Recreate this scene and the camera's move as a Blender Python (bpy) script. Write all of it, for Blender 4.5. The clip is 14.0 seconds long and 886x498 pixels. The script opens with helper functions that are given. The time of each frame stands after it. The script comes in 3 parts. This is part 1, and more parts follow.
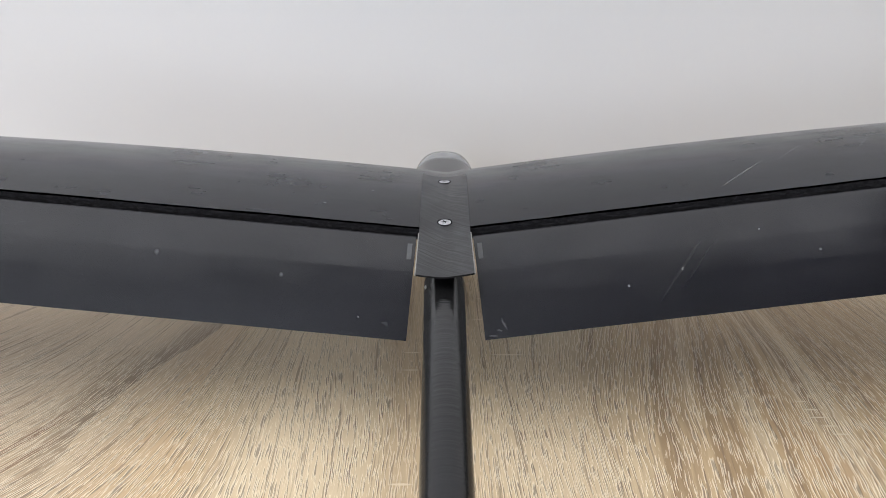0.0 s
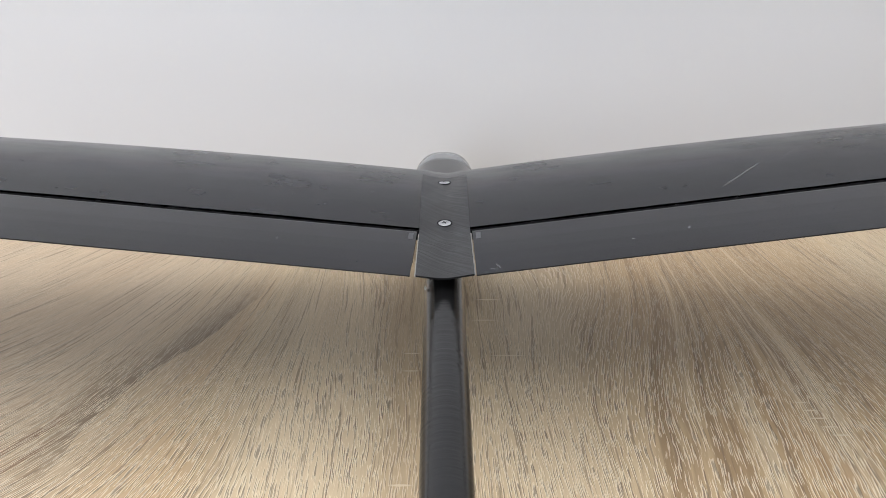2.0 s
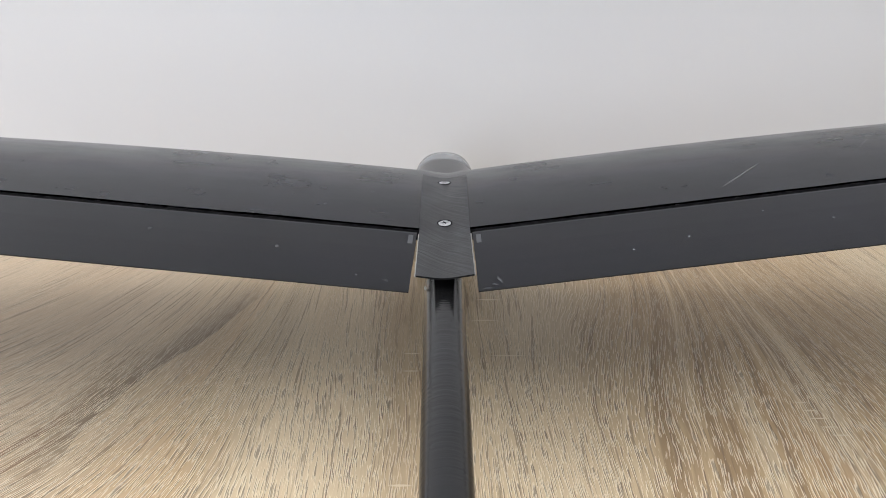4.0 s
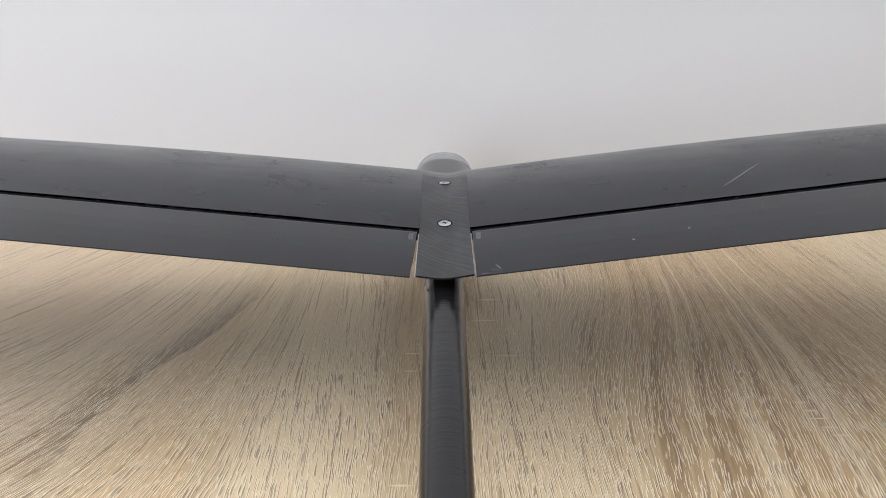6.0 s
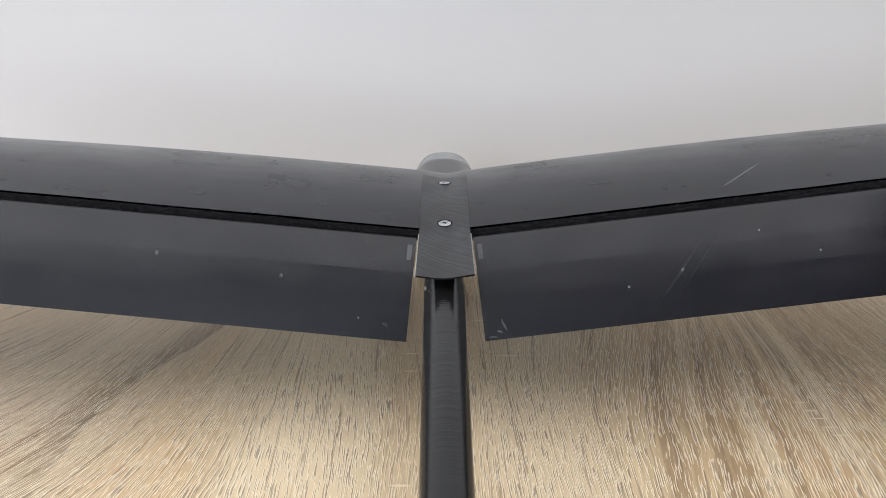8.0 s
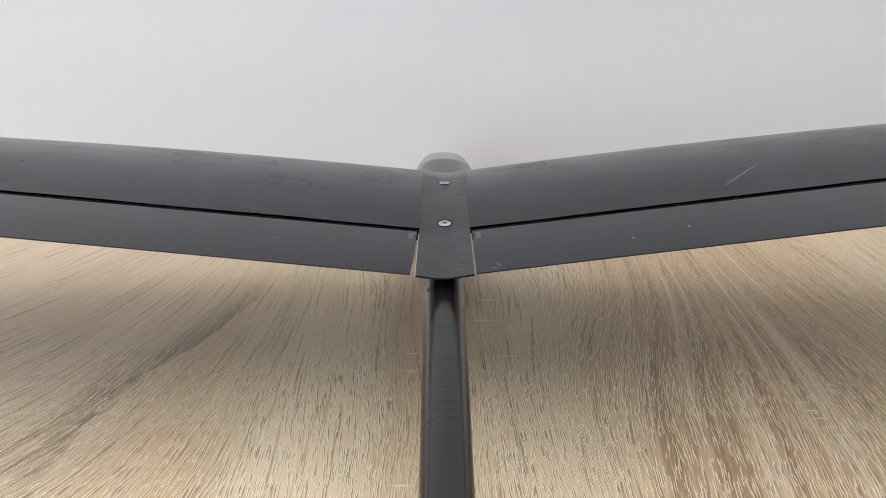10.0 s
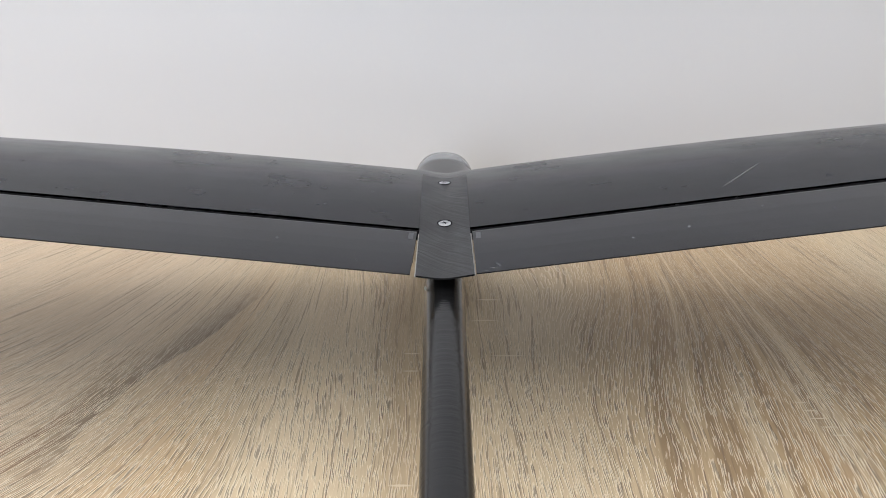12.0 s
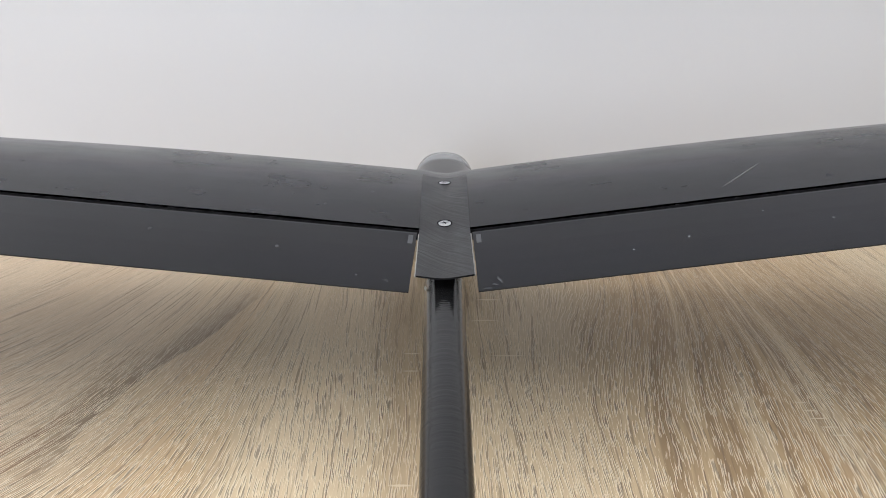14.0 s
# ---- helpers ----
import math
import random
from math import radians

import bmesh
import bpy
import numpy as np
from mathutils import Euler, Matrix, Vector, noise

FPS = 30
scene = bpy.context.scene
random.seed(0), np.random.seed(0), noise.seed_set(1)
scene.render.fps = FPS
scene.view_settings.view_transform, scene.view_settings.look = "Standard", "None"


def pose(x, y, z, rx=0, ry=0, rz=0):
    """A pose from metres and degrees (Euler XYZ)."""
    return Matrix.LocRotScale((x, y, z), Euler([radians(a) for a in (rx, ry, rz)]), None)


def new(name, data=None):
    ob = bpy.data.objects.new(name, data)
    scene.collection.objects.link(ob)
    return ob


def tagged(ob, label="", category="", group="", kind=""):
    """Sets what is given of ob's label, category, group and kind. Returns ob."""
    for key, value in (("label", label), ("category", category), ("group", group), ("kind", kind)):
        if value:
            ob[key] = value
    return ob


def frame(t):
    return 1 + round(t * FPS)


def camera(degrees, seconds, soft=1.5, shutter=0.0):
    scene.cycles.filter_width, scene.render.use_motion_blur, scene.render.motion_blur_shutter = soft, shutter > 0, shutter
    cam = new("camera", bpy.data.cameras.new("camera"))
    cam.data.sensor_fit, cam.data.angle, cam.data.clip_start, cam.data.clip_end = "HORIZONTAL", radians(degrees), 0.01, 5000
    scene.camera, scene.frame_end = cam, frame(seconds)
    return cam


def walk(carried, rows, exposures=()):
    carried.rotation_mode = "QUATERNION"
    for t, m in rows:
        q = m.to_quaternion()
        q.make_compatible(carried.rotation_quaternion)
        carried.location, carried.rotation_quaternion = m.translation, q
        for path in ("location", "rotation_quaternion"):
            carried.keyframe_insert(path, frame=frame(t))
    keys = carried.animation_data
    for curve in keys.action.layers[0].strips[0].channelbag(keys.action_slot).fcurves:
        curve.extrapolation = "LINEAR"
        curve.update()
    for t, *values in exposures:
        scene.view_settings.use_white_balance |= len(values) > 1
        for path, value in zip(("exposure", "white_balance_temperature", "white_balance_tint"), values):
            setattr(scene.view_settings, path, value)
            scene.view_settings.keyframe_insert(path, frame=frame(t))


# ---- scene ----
# The camera stands still on its stand; it settles by a tenth of a degree in the first second.
cam = camera(66, 14.0, soft=0.9, shutter=0.5)
EYE = (-0.0008, 0.0, 0.200)


def aim(down):
    return pose(*EYE, 90 - down, 0, 0)


PATH = [(0.0, aim(22.94 + 0.085)), (0.9, aim(22.94 + 0.075)), (1.5, aim(22.94 + 0.03)), (2.6, aim(22.94 + 0.01)),
        (5.3, aim(22.94)), (14.0, aim(22.94))]
walk(cam, PATH)

# ---- light ----
scene.view_settings.exposure = 0.0
world = bpy.data.worlds.new("world")
scene.world = world
world.use_nodes = True
world.node_tree.nodes["Background"].inputs[0].default_value = (0.75, 0.85, 1.0, 1)
world.node_tree.nodes["Background"].inputs[1].default_value = 0.3

ROOM_X0, ROOM_X1, ROOM_Y0, ROOM_Y1, FLOOR_Z, CEIL_Z = -2.0, 2.1, -2.6, 0.660, -0.75, 1.75
FILL_X0, FILL_X1, FILL_Z0, FILL_Z1 = -1.9, -0.3, 0.10, 1.45


def area_lamp(name, m, sx, sy, watts, colour):
    data = bpy.data.lights.new(name, "AREA")
    data.shape, data.size, data.size_y, data.energy, data.color = "RECTANGLE", sx, sy, watts, colour
    ob = new(name, data)
    ob.matrix_world = m
    return ob


# a wide, dim ceiling panel out of view, added for the soft overhead light
LAMP_X, LAMP_Y, PANEL_X, PANEL_Y = -0.40, -0.35, 3.0, 1.9
area_lamp("added_panel_light", pose(LAMP_X, LAMP_Y, CEIL_Z - 0.075), PANEL_X, PANEL_Y, 21.5, (0.885, 0.925, 1.0))
# fill light added behind the camera, in an unseen opening, to reach under the wing
area_lamp("rear_fill_light", pose((FILL_X0 + FILL_X1) / 2, ROOM_Y0 - 0.05, (FILL_Z0 + FILL_Z1) / 2, 90, 0, 0),
          FILL_X1 - FILL_X0, FILL_Z1 - FILL_Z0, 52, (0.838, 0.895, 1.0))


# ---- materials ----
class Nodes:
    """A small builder for node materials."""

    def __init__(self, name):
        self.mat = bpy.data.materials.new(name)
        self.mat.use_nodes = True
        self.tree = self.mat.node_tree
        self.shader = self.tree.nodes["Principled BSDF"]
        self.place = self.make("ShaderNodeTexCoord").outputs["Object"]

    def make(self, kind):
        return self.tree.nodes.new(kind)

    def link(self, source, socket):
        if isinstance(source, bpy.types.NodeSocket):
            self.tree.links.new(source, socket)
        else:
            socket.default_value = source

    def maths(self, op, a, b=0.0, c=0.0, clamp=False):
        n = self.make("ShaderNodeMath")
        n.operation, n.use_clamp = op, clamp
        for k, v in enumerate((a, b, c)):
            self.link(v, n.inputs[k])
        return n.outputs[0]

    def scaled(self, sx, sy, sz, where=None, shift=(0, 0, 0), turn=0.0):
        n = self.make("ShaderNodeMapping")
        self.link(where or self.place, n.inputs["Vector"])
        n.inputs["Scale"].default_value = (sx, sy, sz)
        n.inputs["Location"].default_value = shift
        n.inputs["Rotation"].default_value = (0, 0, radians(turn))
        return n.outputs[0]

    def noise(self, where, scale=1.0, detail=3.0, rough=0.5, distortion=0.0):
        n = self.make("ShaderNodeTexNoise")
        self.link(where, n.inputs["Vector"])
        n.inputs["Scale"].default_value, n.inputs["Detail"].default_value = scale, detail
        n.inputs["Roughness"].default_value, n.inputs["Distortion"].default_value = rough, distortion
        return n.outputs["Fac"]

    def cells(self, where, scale=1.0):
        n = self.make("ShaderNodeTexVoronoi")
        self.link(where, n.inputs["Vector"])
        n.inputs["Scale"].default_value = scale
        return n

    def ramp(self, value, low, high, to_low=0.0, to_high=1.0):
        n = self.make("ShaderNodeMapRange")
        n.interpolation_type = "SMOOTHSTEP"
        self.link(value, n.inputs["Value"])
        for k, v in zip(("From Min", "From Max", "To Min", "To Max"), (low, high, to_low, to_high)):
            n.inputs[k].default_value = v
        return n.outputs["Result"]

    def mix(self, fac, a, b, blend="MIX"):
        n = self.make("ShaderNodeMix")
        n.data_type, n.blend_type = "RGBA", blend
        self.link(fac, n.inputs[0])
        self.link((*a, 1) if isinstance(a, tuple) else a, n.inputs[6])
        self.link((*b, 1) if isinstance(b, tuple) else b, n.inputs[7])
        return n.outputs[2]

    def axes(self, where=None):
        n = self.make("ShaderNodeSeparateXYZ")
        self.link(where or self.place, n.inputs[0])
        return n.outputs

    def join(self, x, y, z):
        n = self.make("ShaderNodeCombineXYZ")
        for k, v in enumerate((x, y, z)):
            self.link(v, n.inputs[k])
        return n.outputs[0]

    def blot(self, x, y, turn, long, wide, where=None, soft=1.0):
        """1 in the middle of a long ellipse on the xy plane, 0 outside."""
        n = self.make("ShaderNodeMapping")
        n.vector_type = "TEXTURE"
        self.link(where or self.place, n.inputs["Vector"])
        n.inputs["Location"].default_value = (x, y, 0)
        n.inputs["Rotation"].default_value = (0, 0, radians(turn))
        n.inputs["Scale"].default_value = (wide, long, 1000.0)
        v = self.make("ShaderNodeVectorMath")
        v.operation = "LENGTH"
        self.link(n.outputs[0], v.inputs[0])
        return self.ramp(v.outputs["Value"], 1.0 - soft, 1.0, 1.0, 0.0)

    def bump(self, height, strength, distance, under=None):
        n = self.make("ShaderNodeBump")
        self.link(height, n.inputs["Height"])
        n.inputs["Strength"].default_value, n.inputs["Distance"].default_value = strength, distance
        if under:
            self.link(under, n.inputs["Normal"])
        return n.outputs[0]

    def done(self, colour, rough, normal=None, metal=0.0, level=0.5):
        b = self.shader.inputs
        self.link((*colour, 1) if isinstance(colour, tuple) else colour, b["Base Color"])
        self.link(rough, b["Roughness"])
        b["Metallic"].default_value, b["Specular IOR Level"].default_value = metal, level
        if normal:
            self.link(normal, b["Normal"])
        return self.mat


def skin_material(name, tone, rough, marks):
    """Dark moulded composite skin: satin, with faint ripples, dust specks, and marks of wear: x, y, turn, half length, half width, force."""
    n = Nodes(name)
    cloud = n.noise(n.scaled(9, 14, 9), 1, 3)
    fine = n.noise(n.scaled(260, 600, 260), 1, 2)
    colour = n.mix(n.ramp(cloud, 0.3, 0.7), tuple(c * 0.7 for c in tone), tuple(c * 1.3 for c in tone))
    c = n.cells(n.scaled(1, 1, 0.2), 70)
    pick = n.ramp(n.axes(c.outputs["Color"])[0], 0.86, 0.88)
    dot = n.maths("MULTIPLY", n.ramp(c.outputs["Distance"], 0.02, 0.055, 1, 0), pick)
    colour = n.mix(n.maths("MULTIPLY", dot, 0.3), colour, (0.30, 0.31, 0.32))
    ragged = n.maths("MULTIPLY", n.maths("SUBTRACT", n.noise(n.scaled(700, 700, 700), 1, 2), 0.5), 0.0012)
    x, y, z = n.axes()
    jagged = n.join(n.maths("ADD", x, ragged), n.maths("ADD", y, ragged), 0.0)
    for mx, my, turn, long, wide, force in marks:
        spot = n.maths("MULTIPLY", n.blot(mx, my, turn, long, wide, jagged, 0.7), abs(force))
        colour = n.mix(spot, colour, (0.42, 0.43, 0.44) if force > 0 else (0.001, 0.001, 0.001))
    streak = n.noise(n.scaled(14, 160, 14), 1, 4, 0.6)
    roughness = n.ramp(n.maths("ADD", n.noise(n.scaled(30, 40, 30), 1, 4, 0.6), n.maths("MULTIPLY", streak, 0.5)), 0.45, 1.05, rough - 0.05, rough + 0.10)
    normal = n.bump(n.noise(n.scaled(40, 18, 40), 1, 2), 0.10, 0.0012)
    normal = n.bump(streak, 0.06, 0.0004, normal)
    normal = n.bump(fine, 0.03, 0.00012, normal)
    return n.done(colour, roughness, normal, level=0.36)


def pod_material():
    n = Nodes("glossy_pod_skin")
    g = n.noise(n.scaled(40, 40, 40), 1, 3)
    return n.done(n.mix(g, (0.006, 0.006, 0.0063), (0.009, 0.009, 0.0095)), n.ramp(g, 0.3, 0.7, 0.09, 0.15))


def plate_material():
    """Dark plate sanded with slanting strokes."""
    n = Nodes("sanded_plate")
    x, y, z = n.axes()
    bent = n.maths("ADD", y, n.maths("MULTIPLY", n.noise(n.scaled(60, 60, 60), 1, 2), 0.006))
    slant = n.join(n.maths("MULTIPLY", n.maths("ADD", n.maths("MULTIPLY", x, 0.9), bent), 1.0), x, z)
    stroke = n.noise(n.scaled(430, 30, 30, slant), 1, 3, 0.6)
    cloud = n.noise(n.scaled(70, 40, 70), 1, 3)
    worn = n.maths("MULTIPLY", n.ramp(n.noise(n.scaled(90, 45, 90), 1, 2), 0.38, 0.62), n.ramp(x, -0.012, 0.008, 0.45, 1.0))
    colour = n.mix(n.maths("MULTIPLY", n.ramp(stroke, 0.42, 0.66), worn), (0.007, 0.007, 0.008), (0.040, 0.041, 0.045))
    colour = n.mix(n.maths("MULTIPLY", n.ramp(cloud, 0.4, 0.7), 0.35), colour, (0.03, 0.03, 0.032))
    normal = n.bump(stroke, 0.38, 0.0006)
    return n.done(colour, n.ramp(cloud, 0.3, 0.7, 0.30, 0.42), normal)


def core_material():
    n = Nodes("dark_rough_core")
    g = n.noise(n.scaled(400, 400, 900), 1, 4, 0.7)
    return n.done(n.mix(n.ramp(g, 0.4, 0.75), (0.002, 0.002, 0.0025), (0.016, 0.015, 0.017)), 0.8, n.bump(g, 0.8, 0.001), level=0.12)


def boom_material():
    """Wound black tube under clear resin."""
    n = Nodes("black_wound_tube")
    wind = n.noise(n.scaled(18, 520, 18), 1, 3, 0.6)
    patch = n.noise(n.scaled(60, 25, 60), 1, 3)
    colour = n.mix(wind, (0.006, 0.006, 0.0065), (0.014, 0.0143, 0.015))
    normal = n.bump(wind, 0.3, 0.0006)
    return n.done(colour, n.ramp(patch, 0.3, 0.7, 0.16, 0.26), normal, level=0.5)


def wood_material():
    """Oak-pattern board with pressed pores; the grain runs along y."""
    n = Nodes("oak_board")
    x, y, z = n.axes()
    # the pattern drifts and swings round old branch places
    sway = n.noise(n.scaled(5, 2.2, 1), 1, 2)
    swing = n.maths("MULTIPLY", n.maths("SUBTRACT", sway, 0.5), 0.06)
    along = n.maths("SUBTRACT", y, 0.27)
    lean = n.maths("MULTIPLY", n.ramp(x, -0.22, -0.06, 0.5, 0.0), n.maths("MULTIPLY", along, -1.0))
    hump = n.maths("SUBTRACT", n.ramp(x, 0.03, 0.11), n.ramp(x, 0.15, 0.24))
    lean = n.maths("ADD", lean, n.maths("MULTIPLY", n.maths("MULTIPLY", hump, along), -0.18))
    back = n.maths("SUBTRACT", n.ramp(x, -0.11, -0.07), n.ramp(x, -0.06, -0.024))
    lean = n.maths("ADD", lean, n.maths("MULTIPLY", n.maths("MULTIPLY", back, along), 0.10))
    gx = n.maths("ADD", n.maths("ADD", x, swing), lean)
    ripple = n.maths("MULTIPLY", n.maths("SUBTRACT", n.noise(n.scaled(60, 30, 1), 1, 2), 0.5), 0.002)
    ripple = n.maths("ADD", ripple, n.maths("MULTIPLY", n.maths("SUBTRACT", n.noise(n.scaled(260, 110, 1), 1, 1), 0.5), 0.00035))
    px = n.maths("ADD", gx, ripple)
    grain = n.join(gx, y, z)
    pore_at = n.join(px, y, z)
    broad = n.noise(n.scaled(20, 2.2, 1, grain), 1, 3, 0.55)
    band = n.noise(n.scaled(90, 5, 1, grain), 1, 4, 0.6)
    thin = n.noise(n.scaled(420, 22, 1, pore_at), 1, 3, 0.6)
    figure = n.noise(n.scaled(24, 1.9, 1, pore_at, (1, 4, 0)), 1, 2.5, 0.55)
    ring = n.maths("MULTIPLY_ADD", n.maths("SINE", n.maths("MULTIPLY", figure, 250.0)), 0.5, 0.5)
    colour = n.mix(n.ramp(broad, 0.34, 0.66), (0.453, 0.323, 0.189), (0.618, 0.478, 0.299))
    colour = n.mix(n.ramp(band, 0.36, 0.66, 0.0, 0.5), colour, (0.659, 0.517, 0.331))
    colour = n.mix(n.ramp(thin, 0.50, 0.70, 0.0, 0.32), colour, (0.319, 0.224, 0.138))
    colour = n.mix(n.ramp(ring, 0.70, 1.0, 0.0, 0.24), colour, (0.299, 0.204, 0.124))
    warm = n.ramp(n.noise(n.scaled(34, 2.0, 1, grain, (9, 5, 0)), 1, 3), 0.50, 0.68, 0.0, 0.5)
    colour = n.mix(warm, colour, (0.546, 0.368, 0.202))
    grey = n.ramp(n.noise(n.scaled(9, 2.4, 1, grain, (3, 1, 0)), 1, 3), 0.45, 0.70, 0.0, 0.45)
    colour = n.mix(grey, colour, (0.443, 0.363, 0.258))
    # paler colour in two long blots near the middle of the board
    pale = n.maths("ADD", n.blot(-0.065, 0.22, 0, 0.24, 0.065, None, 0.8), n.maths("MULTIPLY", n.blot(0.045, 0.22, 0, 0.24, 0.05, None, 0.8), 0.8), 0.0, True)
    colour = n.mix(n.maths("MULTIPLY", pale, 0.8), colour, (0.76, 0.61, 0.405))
    rough_place = n.join(n.maths("ADD", x, n.maths("MULTIPLY", n.maths("SUBTRACT", band, 0.5), 0.024)),
                         n.maths("ADD", y, n.maths("MULTIPLY", n.maths("SUBTRACT", thin, 0.5), 0.12)), 0.0)
    # browner and darker towards one side
    brown_side = n.blot(0.170, 0.34, -4, 0.40, 0.125, rough_place, 0.7)
    colour = n.mix(n.maths("MULTIPLY", brown_side, 0.72), colour, (0.453, 0.303, 0.161))
    # darker flames of late wood
    for fx, fy, turn, long, wide, force in BLOTS:
        flame = n.blot(fx, fy, turn, long, wide, rough_place, 0.55)
        flame = n.maths("MULTIPLY", flame, n.ramp(ring, 0.0, 1.0, force * 0.5, force))
        colour = n.mix(flame, colour, (0.309, 0.204, 0.120) if fx > 0 else (0.319, 0.239, 0.161))
    # a cathedral figure: nested growth lines, each dark at its outer edge and fading inwards
    bend = n.ramp(y, 0.25, 0.41, -0.168, -0.118)
    off = n.maths("SUBTRACT", bend, n.maths("ADD", x, n.maths("MULTIPLY", n.maths("SUBTRACT", n.noise(n.scaled(45, 16, 1), 1, 3, 0.6), 0.5), 0.012)))
    saw = n.maths("FRACT", n.maths("MULTIPLY", off, 25.0))
    inside = n.maths("MULTIPLY", n.ramp(off, -0.0006, 0.0008), n.ramp(off, 0.016, 0.045, 1.0, 0.0))
    inside = n.maths("MULTIPLY", inside, n.maths("MULTIPLY", n.ramp(y, 0.18, 0.27), n.ramp(y, 0.345, 0.43, 1.0, 0.0)))
    figure_dark = n.maths("MULTIPLY", inside, n.ramp(saw, 0.0, 0.8, 0.95, 0.2))
    colour = n.mix(figure_dark, colour, (0.25, 0.18, 0.12))
    # streaky heartwood: brown and pale bands side by side along the grain
    streaky = n.maths("MULTIPLY", n.ramp(gx, 0.075, 0.105), n.ramp(gx, 0.20, 0.26, 1.0, 0.0))
    stripe = n.noise(n.scaled(165, 2.6, 1, pore_at, (4, 2, 0)), 1, 3, 0.6)
    colour = n.mix(n.maths("MULTIPLY", n.ramp(stripe, 0.50, 0.64, 0.0, 0.75), streaky), colour, (0.30, 0.195, 0.105))
    colour = n.mix(n.maths("MULTIPLY", n.ramp(stripe, 0.46, 0.34, 0.0, 0.55), streaky), colour, (0.74, 0.60, 0.40))
    core = n.blot(0.165, 0.235, 3, 0.085, 0.017, rough_place, 0.8)
    colour = n.mix(n.maths("MULTIPLY", core, 0.7), colour, (0.42, 0.265, 0.14))
    # warm sapwood near the front on the other side
    sap = n.blot(-0.125, 0.215, -4, 0.075, 0.034, rough_place, 0.8)
    colour = n.mix(n.maths("MULTIPLY", sap, 0.6), colour, (0.60, 0.40, 0.215))
    blush = n.ramp(x, -0.20, -0.09, 0.5, 0.0)
    colour = n.mix(n.maths("MULTIPLY", blush, n.maths("SUBTRACT", 1.0, figure_dark)), colour, (0.64, 0.49, 0.345))
    # thin reddish growth lines beyond the figure
    red_side = n.ramp(x, -0.185, -0.165, 1.0, 0.0)
    red = n.noise(n.scaled(240, 7, 1, pore_at, (6, 1, 0)), 1, 2, 0.5)
    colour = n.mix(n.maths("MULTIPLY", n.ramp(red, 0.565, 0.62, 0.0, 0.8), n.maths("MULTIPLY", red_side, n.ramp(y, 0.25, 0.32, 1.0, 0.1))), colour, (0.23, 0.13, 0.075))
    # pores: short pressed dashes; groove shade and lit flank are put into the colour
    dash = n.noise(n.scaled(1900, 85, 1, pore_at), 1, 0.9, 0.5)
    flank = n.noise(n.scaled(1900, 85, 1, pore_at, (0.5, 0.0, 0)), 1, 0.9, 0.5)
    line = n.noise(n.scaled(620, 14, 1, pore_at, (2, 8, 0)), 1, 2, 0.5)
    where = n.ramp(n.noise(n.scaled(26, 9, 1, grain, (7, 2, 0)), 1, 3), 0.30, 0.60, 0.75, 1.0)
    where = n.maths("MULTIPLY", where, n.ramp(y, 0.27, 0.37, 1.0, 0.4))
    shaded_groove = n.maths("MULTIPLY", n.ramp(dash, 0.57, 0.66), where)
    lit_flank = n.maths("MULTIPLY", n.ramp(flank, 0.525, 0.575), where)
    colour = n.mix(n.ramp(line, 0.59, 0.65, 0.0, 0.65), colour, (0.24, 0.165, 0.105))
    colour = n.mix(n.maths("MULTIPLY", lit_flank, 0.85), colour, (0.90, 0.78, 0.59))
    colour = n.mix(n.maths("MULTIPLY", shaded_groove, 0.8), colour, (0.17, 0.115, 0.07))
    # a narrow browner stave, and saw marks across the grain
    stave = n.maths("MULTIPLY", n.ramp(px, -0.0246, -0.0236), n.ramp(px, -0.012, -0.004, 1.0, 0.0))
    colour = n.mix(n.maths("MULTIPLY", stave, 0.25), colour, (0.52, 0.37, 0.22))
    for mx, my, long, wide in MARKS:
        colour = n.mix(n.maths("MULTIPLY", n.blot(mx, my, 90, long, wide * 1.8, None, 0.6), 0.9), colour, (0.76, 0.64, 0.47))
    height = n.maths("SUBTRACT", n.maths("MULTIPLY", thin, 0.3), shaded_groove)
    normal = n.bump(height, 0.6, 0.0004)
    return n.done(colour, n.ramp(dash, 0.3, 0.7, 0.42, 0.58), normal, level=0.4)


def paint_material(name, tone, rough=0.55, grain=1.0):
    n = Nodes(name)
    big = n.noise(n.scaled(1.3, 1.3, 1.3), 1, 3)
    fine = n.noise(n.scaled(240, 240, 240), 1, 3, 0.6)
    colour = n.mix(big, tuple(c * 0.975 for c in tone), tuple(min(1, c * 1.02) for c in tone))
    return n.done(colour, rough, n.bump(fine, 0.06 * grain, 0.0008))


def metal_material(name, tone, rough):
    n = Nodes(name)
    g = n.noise(n.scaled(900, 900, 900), 1, 3)
    return n.done(n.mix(g, tuple(c * 0.8 for c in tone), tone), n.ramp(g, 0.3, 0.7, rough - 0.06, rough + 0.1), n.bump(g, 0.15, 0.0002), 1.0)


# flames and saw marks of the board: x, y, turn, half length, half width, force
BLOTS = [(0.180, 0.36, 2, 0.15, 0.007, 0.7), (0.150, 0.38, -8, 0.12, 0.005, 0.5),
         (0.182, 0.27, -4, 0.10, 0.009, 0.75), (0.130, 0.35, -8, 0.08, 0.009, 0.55), (-0.225, 0.36, -28, 0.10, 0.012, 0.15), (0.205, 0.33, 0, 0.10, 0.005, 0.55),
         (0.186, 0.29, 20, 0.020, 0.013, 0.5), (0.108, 0.28, -8, 0.10, 0.005, 0.55), (0.148, 0.27, -6, 0.10, 0.006, 0.7), (-0.095, 0.24, -20, 0.07, 0.004, 0.5), (-0.06, 0.26, -6, 0.06, 0.002, 0.6)]
